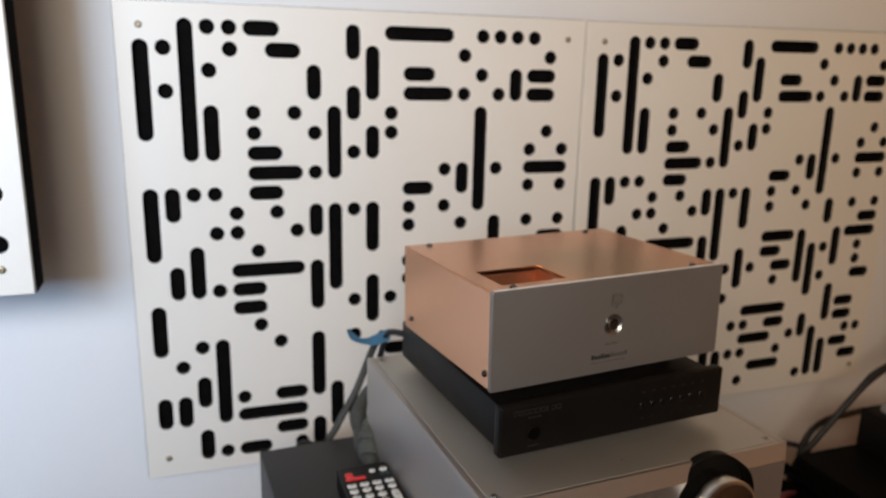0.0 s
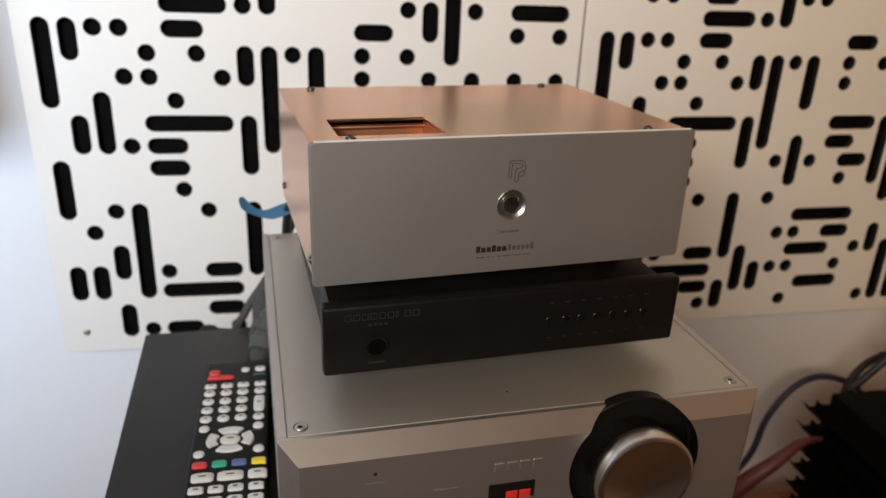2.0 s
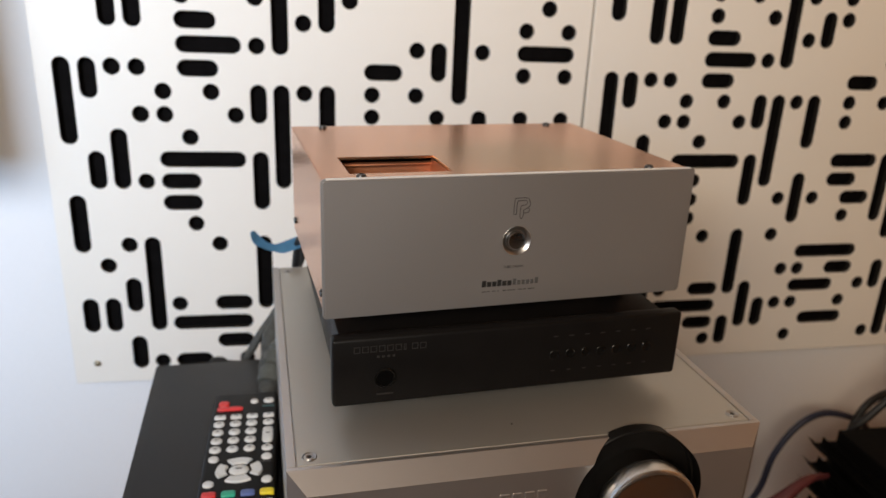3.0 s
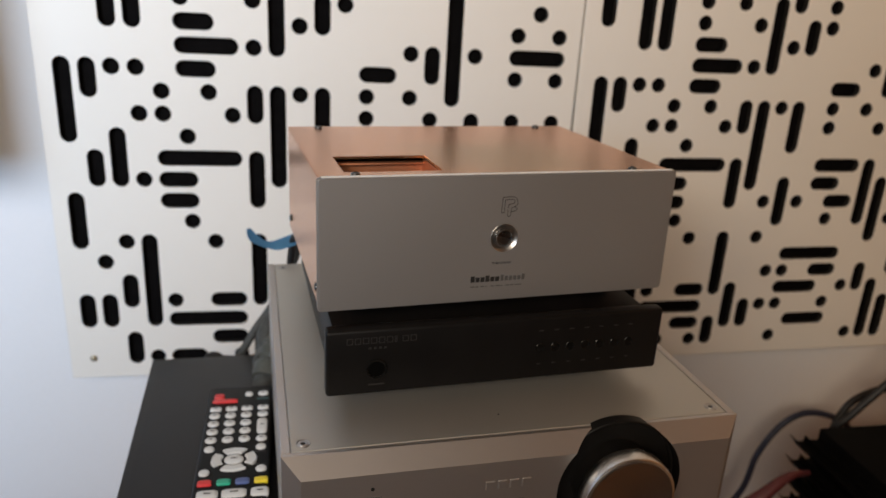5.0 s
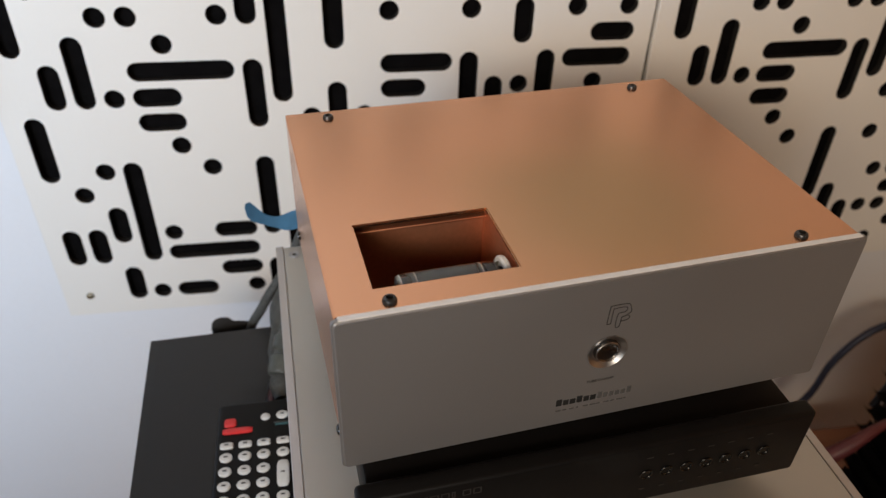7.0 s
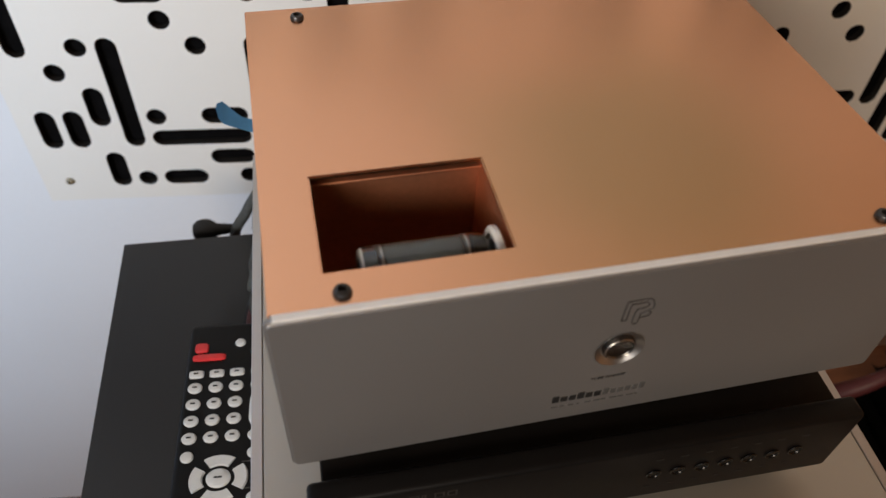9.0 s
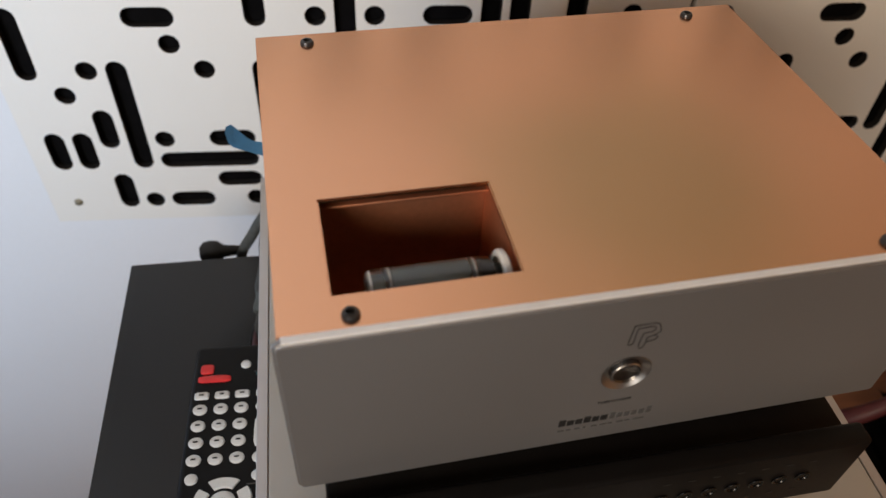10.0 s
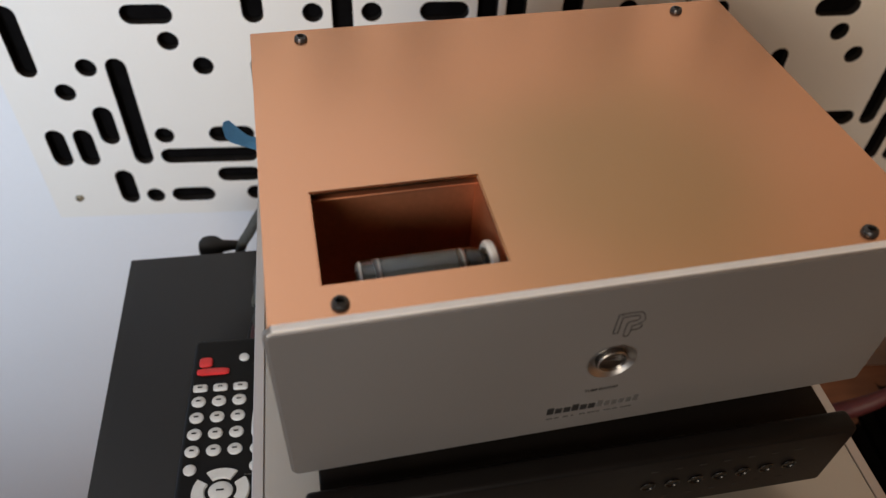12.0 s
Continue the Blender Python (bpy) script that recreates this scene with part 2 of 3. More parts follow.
def plate_with_holes(width, height, thick, holes, edge=0.0006):
    """A flat plate in x and z, front at y = 0, with round-ended slots cut through it. holes: (x0, z0, x1, z1, radius)."""
    cu = bpy.data.curves.new("plate", "CURVE")
    cu.dimensions, cu.fill_mode, cu.extrude, cu.bevel_depth, cu.bevel_resolution = "2D", "BOTH", thick / 2 - edge, edge, 1

    def ring(points):
        s = cu.splines.new("POLY")
        s.points.add(len(points) - 1)
        for q, (x, y) in zip(s.points, points):
            q.co = (x, y, 0, 1)
        s.use_cyclic_u = True

    e = edge
    ring([(e, e), (width - e, e), (width - e, height - e), (e, height - e)])
    for x0, z0, x1, z1, r in holes:
        a = math.atan2(z1 - z0, x1 - x0)
        pts = []
        for (cx, cz), start in (((x1, z1), a - math.pi / 2), ((x0, z0), a + math.pi / 2)):
            pts += [(cx + (r + e) * math.cos(start + math.pi * k / 9), cz + (r + e) * math.sin(start + math.pi * k / 9)) for k in range(10)]
        if (x0, z0) == (x1, z1):
            pts = [q for i, q in enumerate(pts) if i not in (9, 19)]
        ring(pts)
    tmp = new("plate_curve", cu)
    me = bpy.data.meshes.new_from_object(tmp.evaluated_get(bpy.context.evaluated_depsgraph_get()))
    bpy.data.objects.remove(tmp)
    bpy.data.curves.remove(cu)
    bm = bmesh.new()
    bm.from_mesh(me)
    bpy.data.meshes.remove(me)
    bmesh.ops.transform(bm, matrix=Matrix.Translation((0, thick / 2, 0)) @ Matrix.Rotation(radians(90), 4, "X"), verts=bm.verts[:])
    bmesh.ops.remove_doubles(bm, verts=bm.verts[:], dist=1e-6)
    return bm


def lettering(text, size):
    """Raised letters in x and z that face -y, centred."""
    cu = bpy.data.curves.new("letters", "FONT")
    cu.body, cu.size, cu.align_x, cu.align_y, cu.extrude, cu.resolution_u = text, size, "CENTER", "CENTER", 0.00005, 2
    tmp = new("letters", cu)
    me = bpy.data.meshes.new_from_object(tmp.evaluated_get(bpy.context.evaluated_depsgraph_get()))
    bpy.data.objects.remove(tmp)
    bpy.data.curves.remove(cu)
    bm = bmesh.new()
    bm.from_mesh(me)
    bpy.data.meshes.remove(me)
    bmesh.ops.transform(bm, matrix=Matrix.Rotation(radians(90), 4, "X"), verts=bm.verts[:])
    return bm


def screw(parent, at, axis="Z", r=0.0028, mat=None, name="screw", label="", washer=False):
    """A socket-head button screw whose head points along the axis (Z up, Y towards -y, X towards -x)."""
    mat = mat or BLACK_GLOSS
    prof = [(r, 0), (r, r * 0.25), (r * 0.85, r * 0.55), (r * 0.5, r * 0.7), (r * 0.48, r * 0.2), (0, r * 0.2)]
    if washer:
        prof = [(r * 1.45, 0), (r * 1.45, r * 0.06), (r * 1.3, r * 0.12), (r * 1.05, r * 0.02), (r, r * 0.10), (r * 0.6, r * 0.12), (r * 0.5, r * 0.02), (0, r * 0.02)]
    turn = {"Z": Matrix(), "Y": Matrix.Rotation(radians(90), 4, "X"), "X": Matrix.Rotation(radians(-90), 4, "Y"), "XR": Matrix.Rotation(radians(90), 4, "Y")}[axis]
    ob = part(name, lathe(prof, 16), mat, parent, label, local=Matrix.Translation(at) @ turn)
    if washer:
        part("socket", lathe([(0, r * 0.03), (r * 0.52, r * 0.03), (r * 0.50, r * 0.06), (0, r * 0.06)], 6), INK, ob, smooth=False)
    return ob


# ---------------------------------------------------------------- room shell
X0, X1, Y0, Y1, TOP = -1.9, 1.62, -2.05, 0.03, 2.5


def setting(name, bm, mat, label, category):
    return tagged(part(name, bm, mat, smooth=False), label, category, kind="structure")


setting("floor", box(X0 - 0.1, X1 + 0.1, Y0 - 0.1, Y1 + 0.12, -0.1, 0.0), FLOOR, "warm brown oak floor of the listening room", "floor")
# ceiling and rear wall are unseen, toned dark to limit bounce and reflections
setting("ceiling", box(X0 - 0.1, X1 + 0.1, Y0 - 0.1, Y1 + 0.12, TOP, TOP + 0.1), CEIL, "plain dim brown painted ceiling", "ceiling")
setting("wall_north", box(X0 - 0.1, X1 + 0.1, Y1, Y1 + 0.12, 0.0, TOP), WALL, "smooth white painted wall behind the hi-fi stack", "wall")
setting("wall_west", box(X0 - 0.1, X0, Y0, Y1, 0.0, TOP), WALL, "plain white painted side wall", "wall")
# unseen wall, set near and coloured to bounce warm light onto the right
setting("wall_east", box(X1, X1 + 0.1, Y0, Y1, 0.0, TOP), SIDE, "unseen orange-brown side wall set close to bounce warm light", "wall")
wx0, wx1, wz0, wz1 = -1.38, 0.34, 0.78, 2.02
rear = box(X0 - 0.1, wx0, Y0 - 0.1, Y0, 0.0, TOP)
box(wx1, X1 + 0.1, Y0 - 0.1, Y0, 0.0, TOP, bm=rear)
box(wx0, wx1, Y0 - 0.1, Y0, 0.0, wz0, bm=rear)
box(wx0, wx1, Y0 - 0.1, Y0, wz1, TOP, bm=rear)
setting("wall_south", rear, REAR, "dim brown rear wall with a window opening", "wall")

# ---------------------------------------------------------------- perforated diffuser panels
PITCH, SIZE, ZB = 0.025, 0.603, 0.73
PATTERN = """
..|oo--...|.----.oooo..
|o|.o.--..||....o....o.
|.|o....|..|.--..o.|--.
|o|.....|.||.---o.o|--.
|.||.o.o.||.o....|.....
|.||.o..o|.|o....|...o.
..||.--..|o|.....|..o.o
.....---o|.....o||o.---
||oo.--......--.||..o.o
||..o.o.||o|.o.o.|.....
|..oo..o||.|.o..o.|.o.o
|.|..o...|.|......|..--
.||.----||...---|..|---
.||o--..||.|.--.||o|.o.
|...--..|.o|o.--||.|.o.
|....o.....|..o.||o..--
|.o|..o.|.o......|.|...
.o.|....|...----...|--.
..||....|..oo.--.|.|--.
||||o.--||..---.o||..oo
||.|----.||oo..o..||--.
..|...--|||..---..||.--
..|o--.o|...o....o||...
""".split()


def slots():
    """Runs of the pattern as (column, row, column, row), counted from 1 at the top left."""
    g, used, out = PATTERN, set(), []
    for r in range(23):
        for c in range(23):
            ch = g[r][c]
            if ch == "." or (r, c) in used:
                continue
            r1, c1 = r, c
            if ch == "|":
                while r1 + 1 < 23 and g[r1 + 1][c] == "|":
                    r1 += 1
            if ch == "-":
                while c1 + 1 < 23 and g[r][c1 + 1] == "-":
                    c1 += 1
            used |= {(a, b) for a in range(r, r1 + 1) for b in range(c, c1 + 1)}
            out.append((c + 1, r + 1, c1 + 1, r1 + 1))
    return out


def diffuser_panel(m, body_depth, label, group, left=0.0):
    """A lacquered board with round-ended slots over a black felt-covered box."""
    ob = thing("diffuser_panel", m, label, "acoustic panel", group)
    o = (SIZE - 24 * PITCH) / 2
    holes = [(left + o + a * PITCH, o + (24 - b) * PITCH, left + o + c * PITCH, o + (24 - d) * PITCH, 0.0088) for a, b, c, d in slots()]
    board = part("front_board", plate_with_holes(SIZE + left, SIZE, 0.009, holes), PANEL, ob, smooth=False, local=pose(-left, 0, 0))
    board.data.materials.append(SLOT)
    for f in board.data.polygons:
        c = f.center
        if abs(f.normal.y) < 0.75 and 0.003 < c.x < SIZE + left - 0.003 and 0.003 < c.z < SIZE - 0.003:
            f.material_index = 1
    # overhangs the board by 1 mm to darken the seams and edges
    part("absorber", box(-0.0011 - left, SIZE + 0.0011, 0.0092, body_depth, -0.0011, SIZE + 0.0011, 0.0005, 1), FELT, ob, "black felt absorber")
    for a in (1, 23):
        for b in (1, 23):
            screw(ob, (o + a * PITCH, -0.0001, o + b * PITCH), "Y", 0.0040, BRASS, label="dull brass panel screw")
    return ob


BRASS = material("dull_brass", (0.34, 0.30, 0.22), 0.45, 1.0, vary=0.15, scale=300)
diffuser_panel(pose(-0.0015, 0, ZB - 0.0015), 0.029, "cream lacquered perforated diffuser panel on the white wall", "diffuser panels")
diffuser_panel(pose(0.6089, -0.0016, ZB - 0.0024, 0, -0.357, 0.744), 0.0232, "cream lacquered perforated diffuser panel on the white wall", "diffuser panels", 0.0018)
# the third one stands off the wall on battens
spaced = diffuser_panel(pose(-0.0808 - SIZE, -0.1543, 1.0368), 0.045, "cream lacquered perforated diffuser panel standing off the wall on battens", "diffuser panels")
for x in (0.12, 0.45):
    part("batten", box(x, x + 0.04, 0.045, 0.184, 0.10, 0.50, 0.001, 1), FELT, spaced)

# ---------------------------------------------------------------- support under the stack, disc player
P_YAW = 3.3
player = thing("disc_player", pose(0.129, -0.1717, 0.748, 0, 0, P_YAW), "black steel disc player with a plain flat top", "disc player")
stand = thing("equipment_stand", pose(0.129, -0.171, 0.0, 0, 0, P_YAW), "plain dark wooden stand under the disc player", "stand")
part("top_board", box(0.02, 0.41, -0.30, -0.01, 0.72, 0.748, 0.002), WOOD, stand)
for x in (0.03, 0.37):
    for y in (-0.29, -0.05):
        part("leg", box(x, x + 0.03, y, y + 0.03, 0.0, 0.72, 0.002), WOOD, stand)
part("case", box(0, 0.43, -0.300, 0, 0.012, 0.092, 0.0012), BLACK_STEEL, player)
part("front_panel", box(-0.001, 0.431, -0.312, -0.3002, 0.010, 0.092, 0.002), BLACK_GLOSS, player, "glossy black front panel")
for x in (0.05, 0.38):
    for y in (-0.27, -0.04):
        part("foot", lathe([(0, 0), (0.018, 0), (0.019, 0.003), (0.019, 0.0122), (0, 0.0122)], 20), RUBBER, player, local=pose(x, y, 0))
# plug at the rear edge
part("rear_plug", lathe([(0, 0), (0.0055, 0.001), (0.0085, 0.004), (0.0096, 0.009), (0.0088, 0.015), (0.0052, 0.020), (0.0035, 0.034), (0, 0.035)], 16, "X"), RUBBER, player, "black plug in the rear socket", local=pose(0.046, 0.026, 0.0735))

# ---------------------------------------------------------------- headphone amplifier with the large knob
A_Z0, A_TOP, AW, AD, CH = 0.8402, 0.9535, 0.2910, 0.3015, 0.0102
amp = thing("amplifier", pose(0.2642, -0.5062, A_Z0, 0, 0, 3.66), "silver anodised aluminium headphone amplifier with a large volume knob", "amplifier")
H = A_TOP - A_Z0
part("case", box(0, AW, 0.0, AD, 0.010, H - 0.0022, 0.0006, 1), ALU, amp)
for x in (0.0, AW - 0.0054):
    part("side_rail", box(x, x + 0.0054, 0.0, AD, H - 0.0021, H - 0.0002, 0.0004, 1), ALU, amp)
part("top_plate", box(0.0059, AW - 0.0059, 0.0003, AD - 0.002, H - 0.0021, H, 0.0004, 1), ALU_TOP, amp, "bead-blasted aluminium top plate")


def fascia():
    """A thick front plate with wide chamfers along its top, bottom and sides."""
    bm = bmesh.new()
    back = [(0, 0.010), (AW, 0.010), (AW, H - 0.0003), (0, H - 0.0003)]
    loops = []
    for y, k in ((-0.0002, 0.0), (-0.0030, 0.0), (-0.0030 - CH, CH)):
        loops.append([bm.verts.new((x + (k if x == 0 else -k), y, z + (k if z < 0.05 else -k))) for x, z in back])
    for a, b in zip(loops, loops[1:]):
        for i in range(4):
            j = (i + 1) % 4
            bm.faces.new((a[i], a[j], b[j], b[i]))
    bm.faces.new(loops[0])
    bm.faces.new(loops[-1][::-1])
    bmesh.ops.recalc_face_normals(bm, faces=bm.faces[:])
    return bm


KX, KZ, KR = 0.2072, H - 0.0378, 0.0420


def bored(ob, at, radius, length, mat):
    """Bore a round recess into a part; the recess takes its own material."""
    cutter = part("cutter", lathe([(0, 0), (radius, 0), (radius, length), (0, length)], 96, "Y", at), mat, smooth=False)
    ob.data.materials.append(mat)
    cutter.matrix_basis = ob.matrix_basis.copy()
    cutter.parent = ob.parent
    mod = ob.modifiers.new("bore", "BOOLEAN")
    mod.object, mod.operation, mod.solver, mod.material_mode = cutter, "DIFFERENCE", "EXACT", "TRANSFER"
    dg = bpy.context.evaluated_depsgraph_get()
    me = bpy.data.meshes.new_from_object(ob.evaluated_get(dg))
    ob.modifiers.remove(mod)
    ob.data = me
    old = cutter.data
    bpy.data.objects.remove(cutter)
    bpy.data.meshes.remove(old)


plate = part("front_plate", fascia(), ALU, amp, "thick chamfered front plate with a black knob recess", smooth=False)
bored(plate, (KX, -0.0008, KZ), KR, 0.05, BLACK_SATIN)
part("knob_hub", lathe([(0, 0), (0.0270, 0), (0.0270, 0.0185), (0, 0.0185)], 64, "Y"), BLACK_SATIN, amp, "black hub behind the knob", local=pose(KX, -0.0007, KZ - 0.0010))
part("volume_knob", lathe([(0, 0.0150), (0.0296, 0.0150), (0.0304, 0.0156), (0.0307, 0.0170), (0.0307, 0.0262), (0.0302, 0.0272), (0.0290, 0.0278), (0.0270, 0.0279), (0.0262, 0.0274), (0, 0.0268)], 72, "Y"), SATIN, amp, "turned satin silver volume knob",
     local=pose(KX, -0.0007, KZ - 0.0010))
part("knob_collar", lathe([(0.0404, -0.0030), (0.0418, -0.0030), (0.0418, 0.0038), (0.0412, 0.0044), (0.0404, 0.0038), (0.0404, -0.0030)], 72, "Y"), BLACK_SATIN, amp, "black collar round the knob recess", local=pose(KX, -0.0010, KZ))
part("chip", lathe([(0, 0), (0.0007, 0), (0.0005, 0.0002), (0, 0.0002)], 8), INK, amp, "tiny dark chip in the finish", local=pose(0.1350, 0.0206, H))
for u in (0.0128, AW - 0.0128):
    for v in (0.0079, 0.2897):
        screw(amp, (u, v, H), "Z", 0.0030, CHROME, label="steel socket screw in a countersink", washer=True)
for x in (0.03, AW - 0.03):
    for y in (0.04, AD - 0.04):
        part("foot", lathe([(0, 0), (0.014, 0), (0.015, 0.002), (0.015, 0.0102), (0, 0.0102)], 20), RUBBER, amp, local=pose(x, y, 0))
FY = -0.0030 - CH
part("display_window", box(0.1160, 0.1440, FY - 0.0008, FY + 0.001, 0.0630, 0.0748, 0.0004, 1), SMOKE, amp, "dark window with red keys")
for x in (0.1262, 0.1342):
    part("red_key", box(x, x + 0.0070, FY - 0.0022, FY - 0.0009, 0.0640, 0.0700, 0.0005, 1), KEY_RED, amp)
# embossed maker's mark, as plain shapes
for i, x in enumerate((0.1185, 0.1262, 0.1338, 0.1415)):
    part("badge", box(x, x + 0.0058, FY - 0.0006, FY + 0.0004, 0.0835, 0.0895, 0.0004, 1), ALU, amp, "embossed silver badge shape")
part("indicator", lathe([(0, 0), (0.0011, 0), (0.0011, 0.0006), (0, 0.0007)], 12, "Y"), INK, amp, "tiny dark indicator lens", local=pose(0.0505, FY - 0.0001, 0.0931))
for x, z, w in ((0.0460, 0.0866, 0.0100), (0.0830, 0.0762, 0.0150)):
    part("caption_bar", box(x, x + w, FY - 0.0001, FY + 0.0004, z, z + 0.0007), FAINT, amp, "faint unreadable caption", smooth=False)

# ---------------------------------------------------------------- black converter
DW, DD, DZ0, DZ1 = 0.2254, 0.230, 0.9656, 1.0060
conv = thing("converter", pose(0.2904, -0.4686, A_TOP, 0, -0.3, 5.08), "slim black powder-coated digital converter on the silver amplifier", "audio converter")
c0, c1 = DZ0 - A_TOP, DZ1 - A_TOP
part("case", box(0.0055, DW - 0.0055, 0.0102, DD, c0 + 0.0005, c1 - 0.0008, 0.0016), BLACK_COAT, conv)
c1 += 0.0036
part("front_plate", box(0, DW, 0, 0.010, c0, c1, 0.0022, 3), BLACK_COAT, conv)
for x in (0.035, DW - 0.035):
    for y in (0.085, DD - 0.03):
        part("foot", lathe([(0, -x * 0.0052), (0.012, -x * 0.0052), (0.013, 0.002 - x * 0.0052), (0.013, c0 - 0.002), (0.012, c0 + 0.0008), (0, c0 + 0.0008)], 24), RUBBER, conv, local=pose(x, y, 0))
button = part("power_button", lathe([(0.0062, 0), (0.0066, 0.0006), (0.0062, 0.0012), (0.0052, 0.0010), (0.0050, 0.0002), (0, 0.0003)], 32, "Y"), BLACK_RING, conv, "round glossy black power button",
              local=pose(0.0309, -0.0001, c1 - 0.0265))
for i in range(7):
    x = 0.1380 + i * 0.0106
    part("input_button", lathe([(0.0032, 0), (0.0034, 0.0004), (0.0031, 0.0007), (0.0027, 0.0006), (0.0024, 0.0001), (0, 0.0001)], 24, "Y"), BLACK_RING, conv,
         local=pose(x, -0.0001, c1 - 0.0217))
    part("label_bar", box(x - 0.0016, x + 0.0016, -0.0002, 0.0005, c1 - 0.0098, c1 - 0.0092), INK_DIM, conv, "unreadable printed caption", smooth=False)
    part("label_bar", box(x - 0.0013, x + 0.0013, -0.0002, 0.0005, c1 - 0.0336, c1 - 0.0330), INK_DIM, conv, "unreadable printed caption", smooth=False)
# maker's mark as a row of plain outlined boxes
for i in range(9):
    x, w = 0.0125 + i * 0.0049, 0.0038 if i != 6 else 0.0016
    rims = box(x, x + w, -0.0002, 0.0005, c1 - 0.0094, c1 - 0.0089)
    box(x, x + w, -0.0002, 0.0005, c1 - 0.0058, c1 - 0.0053, bm=rims)
    box(x, x + 0.0005, -0.0002, 0.0005, c1 - 0.0088, c1 - 0.0059, bm=rims)
    box(x + w - 0.0005, x + w, -0.0002, 0.0005, c1 - 0.0088, c1 - 0.0059, bm=rims)
    part("mark_box", rims, INK_DIM, conv, "plain outlined mark", smooth=False)
for i in range(4):
    x = 0.0260 + i * 0.0031
    part("label_bar", box(x, x + 0.0016, -0.0002, 0.0005, c1 - 0.0132, c1 - 0.0118), INK_DIM, conv, "unreadable printed caption", smooth=False)
# flat black disc draws the shaded hollow of the power button
part("recess_disc", lathe([(0, 0), (0.0054, 0), (0.0054, 0.0004), (0, 0.0004)], 32, "Y"), RECESS, conv, "black disc drawing the power button's dark recess", local=pose(0.0309, -0.0001, c1 - 0.0265))
part("label_bar", box(0.0258, 0.0360, -0.0002, 0.0005, c1 - 0.0378, c1 - 0.0369), INK_DIM, conv, "unreadable printed caption", smooth=False)

# ---------------------------------------------------------------- copper converter with the valve window
BW, BD, BZ0, BZ1 = 0.2332, 0.1769, 1.0167, 1.0999
dac = thing("tube_converter", pose(0.2874, -0.4544, DZ1 + 0.0033, -0.96, -0.16, 6.57), "copper-cased tube converter with a silver front plate on the black converter", "audio converter")
b0, b1 = BZ0 - DZ1 - 0.0033, BZ1 - DZ1 - 0.0033
t0 = b1 - 0.0013


def rounded_plate(width, z0, z1, thick, r, edge):
    """An upright plate with rounded corners and eased edges, front at y = 0."""
    bm = bmesh.new()
    outline = []
    for cx, cz, a in ((width - r, z1 - r, 0), (r, z1 - r, 90), (r, z0 + r, 180), (width - r, z0 + r, 270)):
        outline += [(cx + r * math.cos(radians(a + 15 * k)), cz + r * math.sin(radians(a + 15 * k))) for k in range(7)]
    face = bm.faces.new([bm.verts.new((x, 0, z)) for x, z in outline])
    back = bmesh.ops.extrude_face_region(bm, geom=[face])
    bmesh.ops.translate(bm, vec=(0, thick, 0), verts=[v for v in back["geom"] if isinstance(v, bmesh.types.BMVert)])
    if all(f.normal.y > -0.5 for f in bm.faces) or len([f for f in bm.faces if len(f.verts) > 4]) < 2:
        bm.faces.new([v for v in sorted(bm.verts, key=lambda q: q.index) if v.co.y == 0][:len(outline)])
    bmesh.ops.recalc_face_normals(bm, faces=bm.faces[:])
    rims = [e for e in bm.edges if abs(e.verts[0].co.y - e.verts[1].co.y) < 1e-7]
    bmesh.ops.bevel(bm, geom=rims, offset=edge, segments=3, affect="EDGES")
    return bm


front = part("front_plate", rounded_plate(BW + 0.0026, b0, b1, 0.0040, 0.0028, 0.0012), FRONT, dac, "silver anodised front plate with a round button",
             local=pose(-0.0020, -0.0016, 0))


def cover():
    """The copper top sheet with the rectangular valve window cut out and folded side edges."""
    bm = bmesh.new()
    xs = [-0.0004, 0.0171, 0.0781, BW - 0.0008]
    ys = [0.0026, 0.0168, 0.0613, BD]
    top = [[bm.verts.new((x, y, t0)) for x in xs] for y in ys]
    low = [[bm.verts.new((x, y, t0 - 0.0016)) for x in xs] for y in ys]
    for j in range(3):
        for i in range(3):
            if (i, j) == (1, 1):
                continue
            bm.faces.new((top[j][i], top[j][i + 1], top[j + 1][i + 1], top[j + 1][i]))
            bm.faces.new((low[j][i], low[j + 1][i], low[j + 1][i + 1], low[j][i + 1]))
    for e in [e for e in bm.edges if len(e.link_faces) == 1 and e.verts[0].co.z > t0 - 0.0001]:
        a, b = e.verts
        pair = {v: next(w for row in low for w in row if (w.co.xy - v.co.xy).length < 1e-6) for v in (a, b)}
        bm.faces.new((a, b, pair[b], pair[a]))
    bmesh.ops.recalc_face_normals(bm, faces=bm.faces[:])
    rim = [e for e in bm.edges if len(e.link_faces) == 2 and e.calc_face_angle(0) > 1.0 and all(v.co.z > t0 - 0.0001 for v in e.verts)]
    bmesh.ops.bevel(bm, geom=rim, offset=0.0005, segments=2, affect="EDGES")
    return bm


part("top_cover", cover(), COPPER_TOP, dac, "brushed copper top sheet with an olive reflection painted in and a cut-out")
for x0, x1 in ((-0.0004, 0.0010), (BW - 0.0022, BW - 0.0008)):
    part("side_panel", box(x0, x1, 0.0026, BD, b0 + 0.001, t0 - 0.0018, 0.0004, 1), COPPER, dac)
part("back_panel", box(0.0024, BW - 0.0024, BD - 0.0016, BD - 0.0002, b0 + 0.001, t0 - 0.0018), COPPER, dac)
part("bottom_plate", box(0.0024, BW - 0.0024, 0.0038, BD - 0.002, b0 + 0.001, b0 + 0.0025), COPPER_IN, dac)
# partition behind and beside the valve, with a folded lip
lip = box(0.0024, 0.0825, 0.0668, 0.0681, b0 + 0.003, t0 - 0.006, 0.0004, 1)
